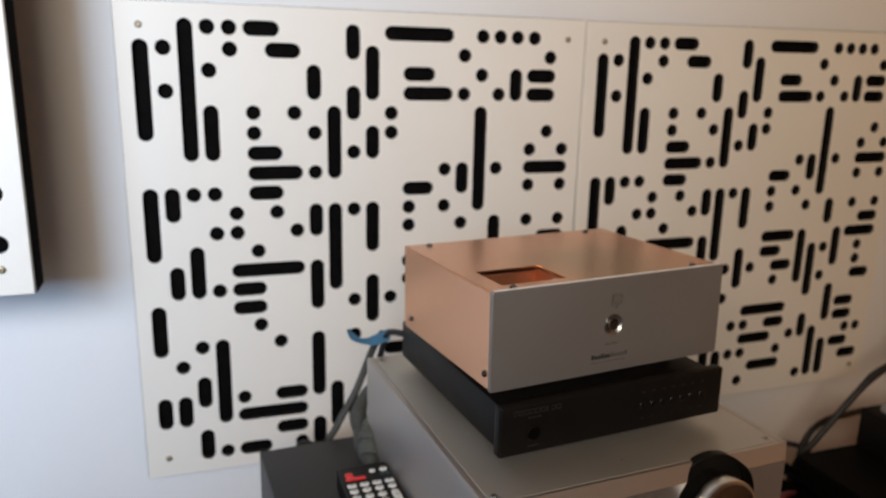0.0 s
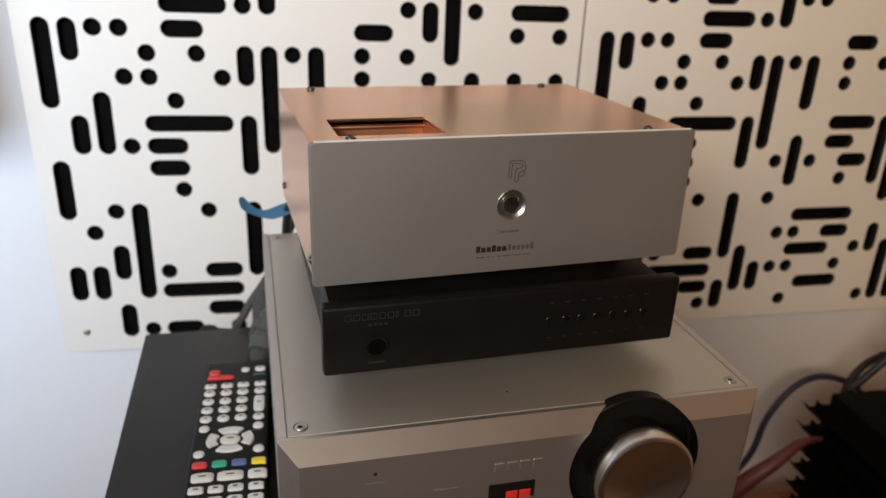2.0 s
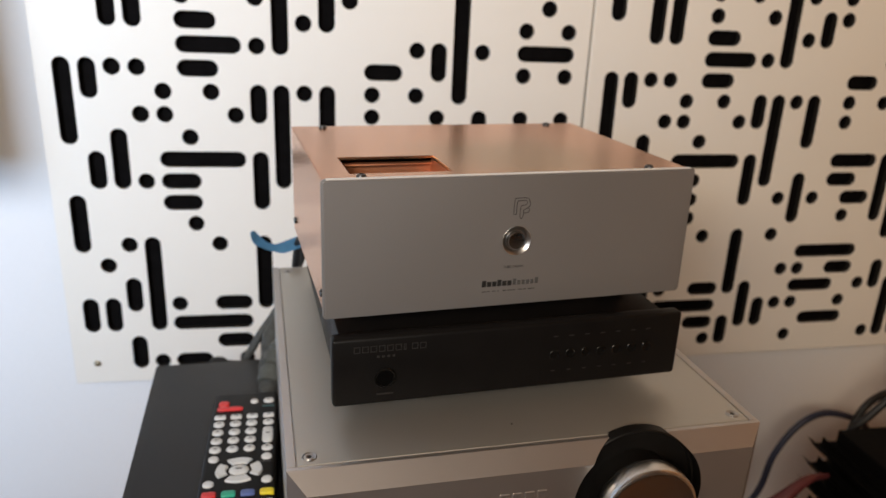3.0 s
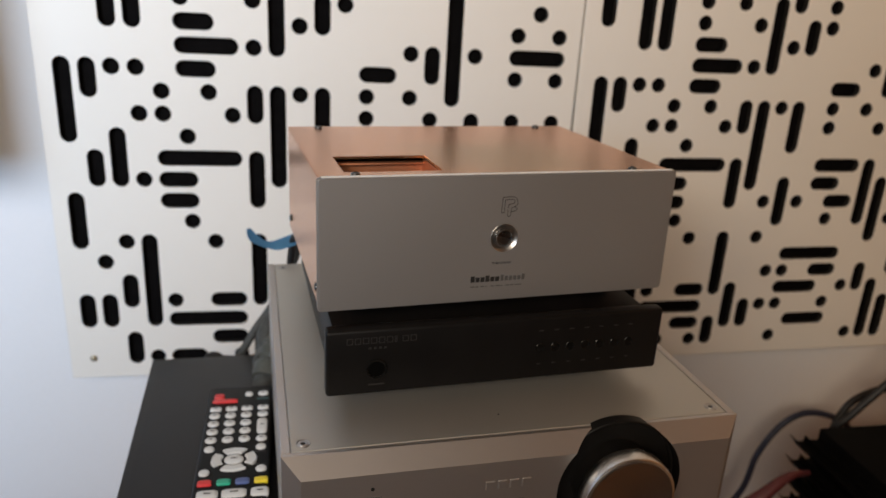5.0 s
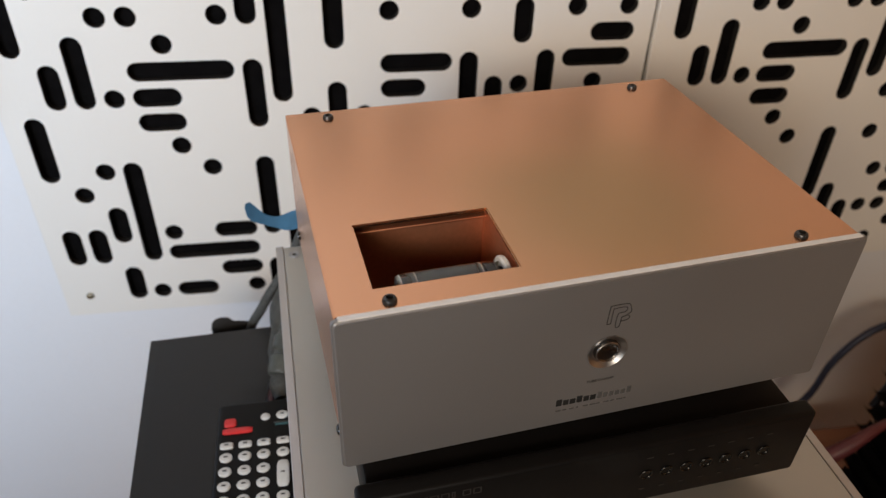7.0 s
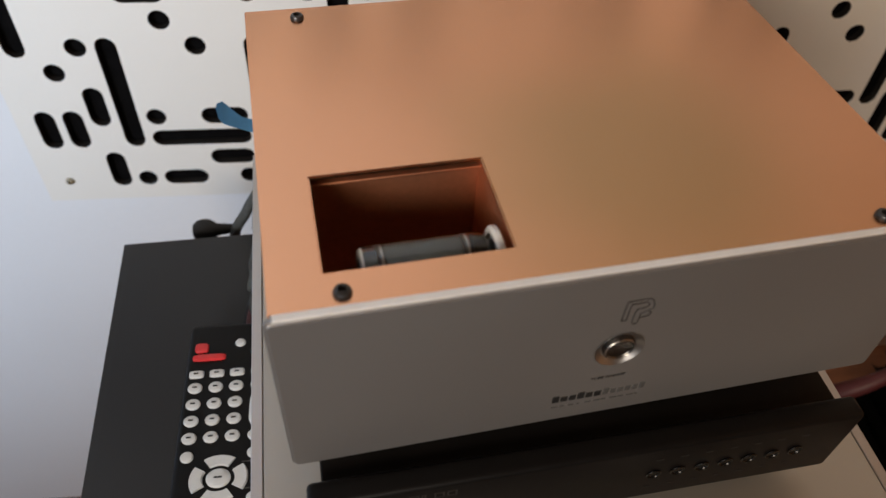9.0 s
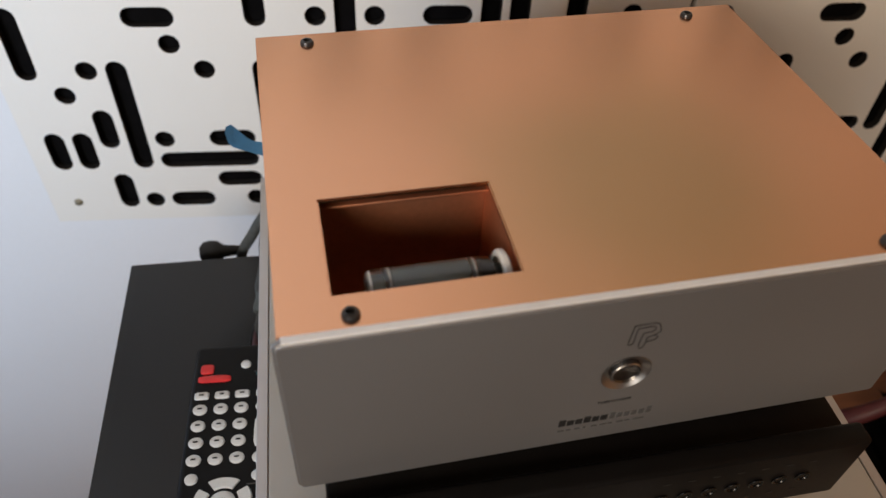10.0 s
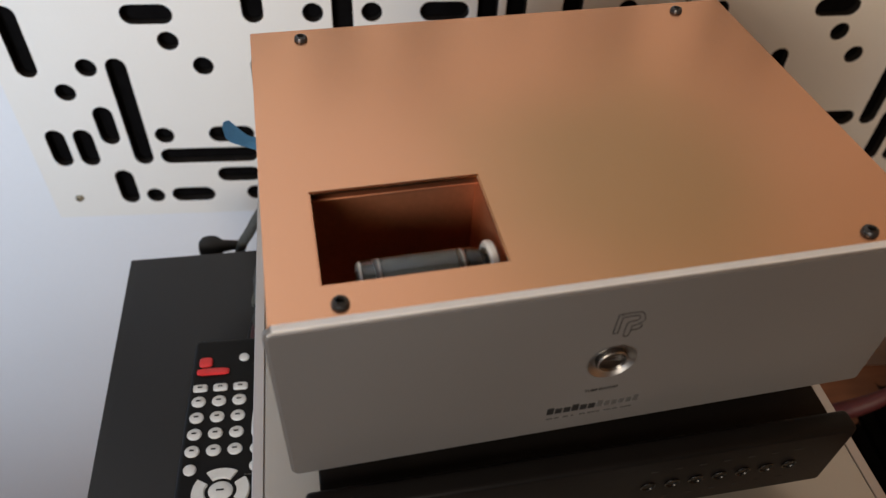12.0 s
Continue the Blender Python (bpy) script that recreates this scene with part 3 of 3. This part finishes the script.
box(0.0024, 0.0825, 0.0628, 0.0681, t0 - 0.0066, t0 - 0.0050, 0.0006, 2, bm=lip)
part("partition", lip, COPPER_IN, dac, "folded copper partition inside the case")
part("partition", box(0.0790, 0.0804, 0.0060, 0.0666, b0 + 0.003, t0 - 0.003, 0.0004, 1), COPPER_IN, dac)
# the valve lies on its side
VZ, VY = t0 - 0.0145, 0.0255
valve = part("valve", lathe([(0, 0.0296), (0.0070, 0.0296), (0.0092, 0.0303), (0.0100, 0.0325), (0.0100, 0.0690), (0.0095, 0.0720), (0.0080, 0.0735)], 32, "X", (0, 0, 0)), GLASS, dac, "clear glass vacuum tube lying on its side",
             local=pose(-0.0011, VY, VZ))
valve.visible_shadow = False
part("plate", box(0.0385, 0.0650, -0.0062, 0.0062, -0.0030, 0.0066, 0.0012, 2), MICA, valve, "grey metal tube plate")
# white ring draws the glint along the end of the glass
part("glint_ring", lathe([(0.0080, 0), (0.0095, 0.0002), (0.0097, 0.0008), (0.0085, 0.0006), (0.0080, 0)], 32, "X"), CERAMIC, valve, "white ring painting the glint on the glass end", local=pose(0.0308, 0, 0))
for x in (0.0375, 0.0658):
    part("mica_disc", lathe([(0, 0), (0.0096, 0), (0.0096, 0.0006), (0, 0.0006)], 24, "X"), CERAMIC, valve, local=pose(x, 0, 0))
part("socket", lathe([(0.0092, 0.0748), (0.0108, 0.0748), (0.0116, 0.0755), (0.0116, 0.0770), (0.0110, 0.0777), (0, 0.0777), (0, 0.0766), (0.0092, 0.0764), (0.0092, 0.0748)], 32, "X"), CERAMIC, valve, "white ceramic tube socket")
part("base", lathe([(0, 0.0680), (0.0062, 0.0682), (0.0070, 0.0700), (0.0070, 0.0758), (0, 0.0758)], 24, "X"), BLACK_SATIN, valve, "dark base with pins")
# added cylinder hides the red of the copper refracted through the glass
part("grey_filler", lathe([(0, 0.0318), (0.0050, 0.0318), (0.0056, 0.0326), (0.0056, 0.0366), (0, 0.0366)], 24, "X"), MICA, valve, "grey cylinder added to grey the glass end")
for x in (0.0220, BW - 0.0276):
    for y in (0.0077, BD - 0.0090):
        screw(dac, (x, y, t0), "Z", 0.0030, DARK_SCREW, label="black button-head screw")
for y in (0.0100, 0.1600):
    screw(dac, (-0.0004, y, b0 + 0.0125), "X", 0.0027, BLACK_GLOSS)
for y, z in ((0.0100, b1 - 0.0080), (0.0100, b1 - 0.0270), (0.1600, b0 + 0.0125)):
    screw(dac, (BW - 0.0008, y, z), "XR", 0.0027, BLACK_GLOSS)
for x in (0.03, BW - 0.03):
    for y in (0.03, BD - 0.03):
        f0 = -0.0040 + y * 0.0168 + x * 0.0024
        part("foot", lathe([(0, f0), (0.007, f0), (0.008, f0 + 0.001), (0.008, b0 + 0.0012), (0, b0 + 0.0012)], 20), RUBBER, dac, local=pose(x, y, 0))
# round push button in a bevelled ring
BX, BZ = 0.1171, b1 - 0.0412
bored(front, (BX, 0.0019, BZ), 0.0093, 0.01, DARK_STEEL)
ring = part("button_ring", lathe([(0.0093, 0.0001), (0.0091, 0.0002), (0.0066, -0.0018), (0.0060, -0.0018)], 48, "Y"), CHROME, front, "bevelled polished ring",
            local=pose(BX, -0.0001, BZ))
part("push_button", lathe([(0.0060, -0.0019), (0.0060, -0.0002), (0.0056, 0.0004), (0.0050, 0.0004), (0.0046, -0.0002), (0.0030, -0.0005), (0, -0.0006)], 40, "Y"), DARK_STEEL, front, "round polished push button", local=pose(BX, -0.0001, BZ))
part("button_rim", lathe([(0.0051, 0.0003), (0.0053, 0.0006), (0.0056, 0.0006), (0.0058, 0.0003)], 40, "Y"), CHROME, front, "thin bright button rim", local=pose(BX, -0.0001, BZ))
# pale strip paints the light that the upward-facing edge catches
part("lit_edge", box(0.0028, BW - 0.0002, 0.0009, 0.0038, b1 - 0.0006, b1 + 0.00012, 0.0003, 1), LIT_ALU, front, "pale strip painting the light on the top edge")
part("caption", lettering("TUBE ON/OFF", 0.0021), INK, front, "small black caption", smooth=False, local=pose(BX - 0.001, -0.0002, b1 - 0.0578))


def stroke(pts, r=0.00018):
    return tube(pts, r, 6, 6)


# maker's mark as plain outlined shapes, name as bars
LX, LZ = BX + 0.0020, b1 - 0.0200
for loop in (
    [(-0.0052, 0, -0.0045), (-0.0048, 0, 0.0040), (-0.0040, 0, 0.0052), (0.0030, 0, 0.0052), (0.0048, 0, 0.0030), (0.0052, 0, 0.0005), (0.0030, 0, -0.0012), (0.0012, 0, -0.0018)],
    [(-0.0052, 0, -0.0045), (-0.0043, 0, -0.0047), (-0.0034, 0, -0.0045)],
    [(0.0032, 0, -0.0010), (0.0049, 0, -0.0020), (0.0042, 0, -0.0036), (0.0012, 0, -0.0041)],
    [(-0.0034, 0, -0.0045), (-0.0032, 0, 0.0028), (-0.0022, 0, 0.0036), (0.0022, 0, 0.0036), (0.0032, 0, 0.0022), (0.0024, 0, 0.0010), (0.0004, 0, 0.0008), (-0.0008, 0, -0.0002), (-0.0010, 0, -0.0066), (0.0008, 0, -0.0066), (0.0012, 0, -0.0018)],
):
    part("maker_mark", stroke([(x, y, z) for x, y, z in loop]), ENGRAVED, front, "outlined maker's mark", local=pose(LX, -0.0001, LZ))

for i in range(6):
    x = BX - 0.0207 + i * 0.0033
    part("name_bar", box(x, x + 0.0028, -0.0002, 0.0006, b1 - 0.0701, b1 - (0.0659 if i in (0, 3) else 0.0668), 0.0002, 1), INK, front, "bold black name bar", smooth=False)
for i in range(6):
    x = BX - 0.0006 + i * 0.0029
    part("name_bar", box(x, x + 0.0022, -0.0002, 0.0006, b1 - 0.0699, b1 - (0.0659 if i in (0, 5) else 0.0669), 0.0002, 1), INK_GREY, front, "pale grey name bar", smooth=False)
for i, w in enumerate((0.0026, 0.0018, 0.0022, 0.0010, 0.0024, 0.0030, 0.0016, 0.0028, 0.0022, 0.0030, 0.0012)):
    x = BX - 0.0205 + i * 0.00335
    part("caption_bar", box(x, x + w, -0.0002, 0.0006, b1 - 0.0734, b1 - 0.0728), INK_GREY, front, "unreadable small caption", smooth=False)

# ---------------------------------------------------------------- remote control on the player
R_Z = 0.8402
remote = thing("remote_control", pose(0.2260, -0.3855, R_Z, 0, 0, 1.0), "black remote control with pale grey keys lying on the disc player", "remote control")
part("body", box(-0.0275, 0.0255, -0.112, 0.113, 0, 0.0252, 0.004, 3), BLACK_COAT, remote)


def key(x, y, w, h, mat, name="key", label="", r=0.45, z=0.0252):
    bm = lathe([(1, -0.001), (1, 0.0008), (0.86, 0.0016), (0.5, 0.0019), (0, 0.0020)], 20)
    for v in bm.verts:
        a, b = v.co.x, v.co.y
        k = 1.0 if r >= 0.5 else max(abs(a), abs(b), 1e-6) ** -1 * math.hypot(a, b)
        k = 1 + (k - 1) * (1 - r)
        v.co.x, v.co.y = a * k * w / 2, b * k * h / 2
    ob = part(name, bm, mat, remote, label, local=pose(x, y, z))
    if mat is KEY and w > 0.0080:
        part("glyph_bar", box(-w * 0.16, w * 0.16, -0.0005, 0.0005, 0.0019, 0.0022), INK, ob, smooth=False)
    return ob


key(-0.0180, 0.0930, 0.0085, 0.0075, KEY_RED, "power_key", "red power key", 0.3)
key(-0.0128, 0.0855, 0.0205, 0.0048, KEY_RED, "disc_key", "wide red key", 0.1)
key(0.0062, 0.0955, 0.0066, 0.0058, KEY, r=0.7)
key(0.0180, 0.0960, 0.0086, 0.0068, KEY, r=0.7)
COLS = (-0.0195, -0.0070, 0.0055, 0.0185)
for c in COLS:
    key(c, 0.0730, 0.0090, 0.0052, KEY, r=0.15)
for y in (0.0630, 0.0515, 0.0400, 0.0285):
    for c in COLS[:3]:
        key(c, y, 0.0088, 0.0075, KEY, r=0.75)
key(COLS[3], 0.0630, 0.0086, 0.0072, KEY, r=0.6)
key(COLS[3], 0.0455, 0.0082, 0.0210, KEY, "rocker_key", "tall rocker key", 0.2)
key(COLS[3], 0.0280, 0.0084, 0.0074, KEY, r=0.7)
key(COLS[0], 0.0165, 0.0076, 0.0070, KEY, r=0.7)
key(COLS[3], 0.0165, 0.0078, 0.0070, KEY, r=0.7)


def ring_key(a0, a1, r0, r1):
    bm = bmesh.new()
    n = 12
    rows = []
    for r, z in ((r0, 0), (r0 + 0.0006, 0.0016), (r1 - 0.0006, 0.0016), (r1, 0)):
        rows.append([bm.verts.new((r * math.cos(a0 + (a1 - a0) * k / n), r * 0.86 * math.sin(a0 + (a1 - a0) * k / n), z)) for k in range(n + 1)])
    for a, b in zip(rows, rows[1:]):
        for k in range(n):
            bm.faces.new((a[k], b[k], b[k + 1], a[k + 1]))
    for k in (0, n):
        bm.faces.new([row[k] for row in rows])
    bmesh.ops.recalc_face_normals(bm, faces=bm.faces[:])
    return bm


RX, RY = -0.0005, 0.0020
for q in range(4):
    c = radians(90 * q)
    part("arrow_key", ring_key(c - 0.58, c + 0.58, 0.0090, 0.0166), KEY, remote, local=pose(RX, RY, 0.0252))
key(RX, RY, 0.0140, 0.0116, KEY, "enter_key", "round enter key", 0.8)
key(-0.0205, -0.0125, 0.0078, 0.0070, KEY, r=0.7)
key(0.0195, -0.0110, 0.0078, 0.0070, KEY, r=0.7)
for c, mat, nm in zip((-0.0190, -0.0060, 0.0070, 0.0200), (KEY_RED, KEY_GREEN, KEY_BLUE, KEY_YELLOW), ("red", "green", "blue", "yellow")):
    key(c, -0.0245, 0.0098, 0.0062, mat, nm + "_key", nm + " colour key", 0.1)
for c, w in ((-0.0160, 0.0145), (0.0020, 0.0170), (0.0195, 0.0125)):
    key(c, -0.0375, w, 0.0088, KEY, r=0.1)
for y in (-0.0500, -0.0610):
    for c in COLS:
        key(c + 0.0005, y, 0.0100, 0.0064, KEY, r=0.15)
for y in (0.0895, -0.0055, 0.0110):
    part("caption_bar", box(0.0120, 0.0220, y, y + 0.0007, 0.0251, 0.0254), INK_GREY, remote, "unreadable printed caption", smooth=False)

part("caption_bar", box(0.0130, 0.0225, 0.0872, 0.0888, 0.0251, 0.0254), KEY_TEAL, remote, "teal printed caption", smooth=False)

# ---------------------------------------------------------------- cables behind the stack
tagged(part("interconnect_cable", tube([(0.272, -0.165, 0.965), (0.268, -0.130, 0.93), (0.246, -0.140, 0.885), (0.222, -0.150, 0.850), (0.204, -0.145, 0.80), (0.198, -0.14, 0.66)], 0.0042), CABLE_GREY), "dark grey braided interconnect cable behind the stack", "cable")
lead = thing("power_lead", pose(0, -0.0028, 0.0016), "thick dark cable with a moulded plug lying on the disc player", "cable")
part("cord", tube([(0.275, -0.150, 0.905), (0.252, -0.158, 0.886), (0.240, -0.176, 0.866), (0.2385, -0.205, 0.854), (0.2395, -0.235, 0.8495), (0.2405, -0.258, 0.8475)], [0.005, 0.0055, 0.0070, 0.0102, 0.0072, 0.0104, 0.0078, 0.0098, 0.0060]), CABLE_GREY, lead)
part("red_sleeve", tube([(0.233, -0.243, 0.8455), (0.232, -0.252, 0.8450), (0.232, -0.262, 0.8445)], 0.0030), CABLE_RED, lead, "short red sleeve")
a, b = Vector((0.2400, -0.2330, 0.8510)), Vector((0.2490, -0.2020, 0.8680))
lie = Matrix.Translation(a) @ (b - a).to_track_quat("Z", "Y").to_matrix().to_4x4()
part("plug_body", lathe([(0, -0.006), (0.0050, -0.006), (0.0060, -0.004), (0.0108, -0.002), (0.0120, 0.002), (0.0118, 0.012), (0.0098, 0.014), (0.0096, 0.017), (0.0122, 0.019), (0.0126, 0.028),
                           (0.0104, 0.031), (0.0100, 0.034), (0.0112, 0.036), (0.0090, 0.042), (0.0062, 0.050), (0, 0.051)], 18), PLUG, lead, "ridged grey-green plug body", local=lie)
part("pin_wire", tube([(0.2310, -0.2400, 0.8480), (0.2290, -0.2480, 0.8440), (0.2275, -0.2580, 0.8420)], 0.0016), CABLE, lead, "thin black wire end")
tape_wire = thing("taped_wire", pose(-0.0003, -0.006, 0.0022), "black wire with a flag of blue masking tape behind the converter", "cable")
part("wire", tube([(0.280, -0.225, 0.985), (0.270, -0.200, 0.978), (0.266, -0.185, 0.955), (0.264, -0.170, 0.92), (0.262, -0.15, 0.86), (0.262, -0.14, 0.70)], 0.0035), CABLE, tape_wire)


def ribbon(pts, width, tilt):
    line = curve_points(pts, 8)
    bm = bmesh.new()
    rows = []
    for i, c in enumerate(line):
        w = Vector(tilt).normalized() * width / 2 * float(np.interp(i / (len(line) - 1), (0, 0.10, 0.22, 0.45, 0.62, 0.8, 1), (0.35, 1.15, 1.2, 0.75, 0.85, 1.5, 1.6)))
        rows.append((bm.verts.new(c - w), bm.verts.new(c + w)))
    for a, b in zip(rows, rows[1:]):
        bm.faces.new((a[0], b[0], b[1], a[1]))
    bmesh.ops.solidify(bm, geom=bm.faces[:], thickness=0.0004)
    return bm


part("tape_flag", ribbon([(0.226, -0.186, 0.980), (0.232, -0.187, 0.973), (0.242, -0.188, 0.967), (0.254, -0.190, 0.967), (0.272, -0.196, 0.975)], 0.0105, (0.15, 0.75, 0.45)), TAPE, tape_wire, "blue masking tape flag")

# ---------------------------------------------------------------- power amplifier with cooling fins, cables beside the stack
SH = 0.235
sink = thing("power_amplifier", pose(0.907, -0.169, 0.478), "black power amplifier with tapered cooling fins along its side", "amplifier")
part("case", box(0, 0.26, -0.30, 0, 0, SH, 0.002), BLACK_FIN, sink)


def fin(z):
    """A cooling rib that runs along the side: a long upturned blade and a short one on a common web."""
    profile = [(-0.0004, -0.0210), (-0.0280, -0.0215), (-0.0345, -0.0130), (-0.0412, -0.0050), (-0.0330, -0.0135), (-0.0270, -0.0172),
               (-0.0190, -0.0172), (-0.0185, -0.0085), (-0.0150, -0.0165), (-0.0004, -0.0165)]
    bm = bmesh.new()
    ends = [[bm.verts.new((x, y, z + h)) for x, h in profile] for y in (0.0, -0.30)]
    bm.faces.new(ends[0])
    bm.faces.new(ends[1][::-1])
    for k in range(len(profile)):
        n = (k + 1) % len(profile)
        bm.faces.new((ends[0][k], ends[1][k], ends[1][n], ends[0][n]))
    bmesh.ops.recalc_face_normals(bm, faces=bm.faces[:])
    return bm


for i in range(8):
    part("fin", fin(SH - 0.028 * i), BLACK_FIN, sink, smooth=False)
shelf = thing("side_table", pose(0.90, -0.17, 0.0), "red-brown wooden side table under the power amplifier", "table")
part("tabletop", box(-0.14, 0.40, -0.40, 0.10, 0.448, 0.478, 0.003), WOOD, shelf)
for x in (-0.10, 0.35):
    for y in (-0.36, 0.05):
        part("leg", box(x, x + 0.035, y, y + 0.035, 0.0, 0.448, 0.002), WOOD, shelf)
tower = thing("equipment_case", pose(1.022, -0.170, 0.478 + SH), "tall matt black equipment case on the power amplifier", "equipment case")
part("case", box(0, 0.14, -0.18, 0.0, 0.0, 0.062, 0.002), BLACK_COAT, tower)
part("cap", box(0.012, 0.13, -0.12, -0.02, 0.0618, 0.078, 0.004), GREY_CAP, tower, "light grey cap")

# cables beside the stack
tagged(part("loudspeaker_cable", tube([(0.777, 0.003, 0.281), (0.836, -0.042, 0.412), (0.895, -0.062, 0.530), (0.912, -0.062, 0.599), (0.939, -0.062, 0.645), (0.974, -0.062, 0.664), (1.017, -0.062, 0.656), (1.050, -0.062, 0.635), (1.092, -0.062, 0.569), (1.105, -0.062, 0.412)], 0.0045), CABLE_BLUE), "dark blue loudspeaker cable in a loop behind the power amplifier", "cable")
tagged(part("loudspeaker_cable", tube([(0.948, -0.114, 0.573), (0.965, -0.116, 0.655), (0.990, -0.124, 0.699), (1.022, -0.130, 0.743), (1.057, -0.136, 0.788), (1.086, -0.136, 0.808), (1.155, -0.124, 0.830), (1.305, -0.036, 0.824), (1.430, 0.012, 0.573)], 0.0050), CABLE), "thick black cable rising over the black equipment case", "cable")
tagged(part("loudspeaker_cable", tube([(0.965, -0.104, 0.573), (0.980, -0.109, 0.661), (1.007, -0.114, 0.699), (1.040, -0.116, 0.738), (1.074, -0.121, 0.781), (1.105, -0.121, 0.806), (1.205, -0.099, 0.817), (1.355, 0.012, 0.773), (1.430, 0.012, 0.524)], 0.0045), CABLE), "thick black cable rising over the black equipment case", "cable")
tagged(part("interconnect_cable", tube([(0.991, -0.097, 0.513), (0.993, -0.094, 0.633), (1.010, -0.089, 0.684), (1.042, -0.086, 0.706), (1.093, -0.080, 0.709), (1.194, -0.061, 0.690), (1.321, -0.023, 0.563)], 0.0051), CABLE), "thin black cable behind the black equipment case", "cable")
tagged(part("red_cable", tube([(0.719, -0.217, 0.567), (0.760, -0.235, 0.643), (0.789, -0.241, 0.675), (0.824, -0.235, 0.696), (0.859, -0.223, 0.690)], [0.008, 0.0098, 0.0080, 0.0050, 0.003]), CABLE_RED), "dull red cable with a thick boot beside the cooling fins", "cable")
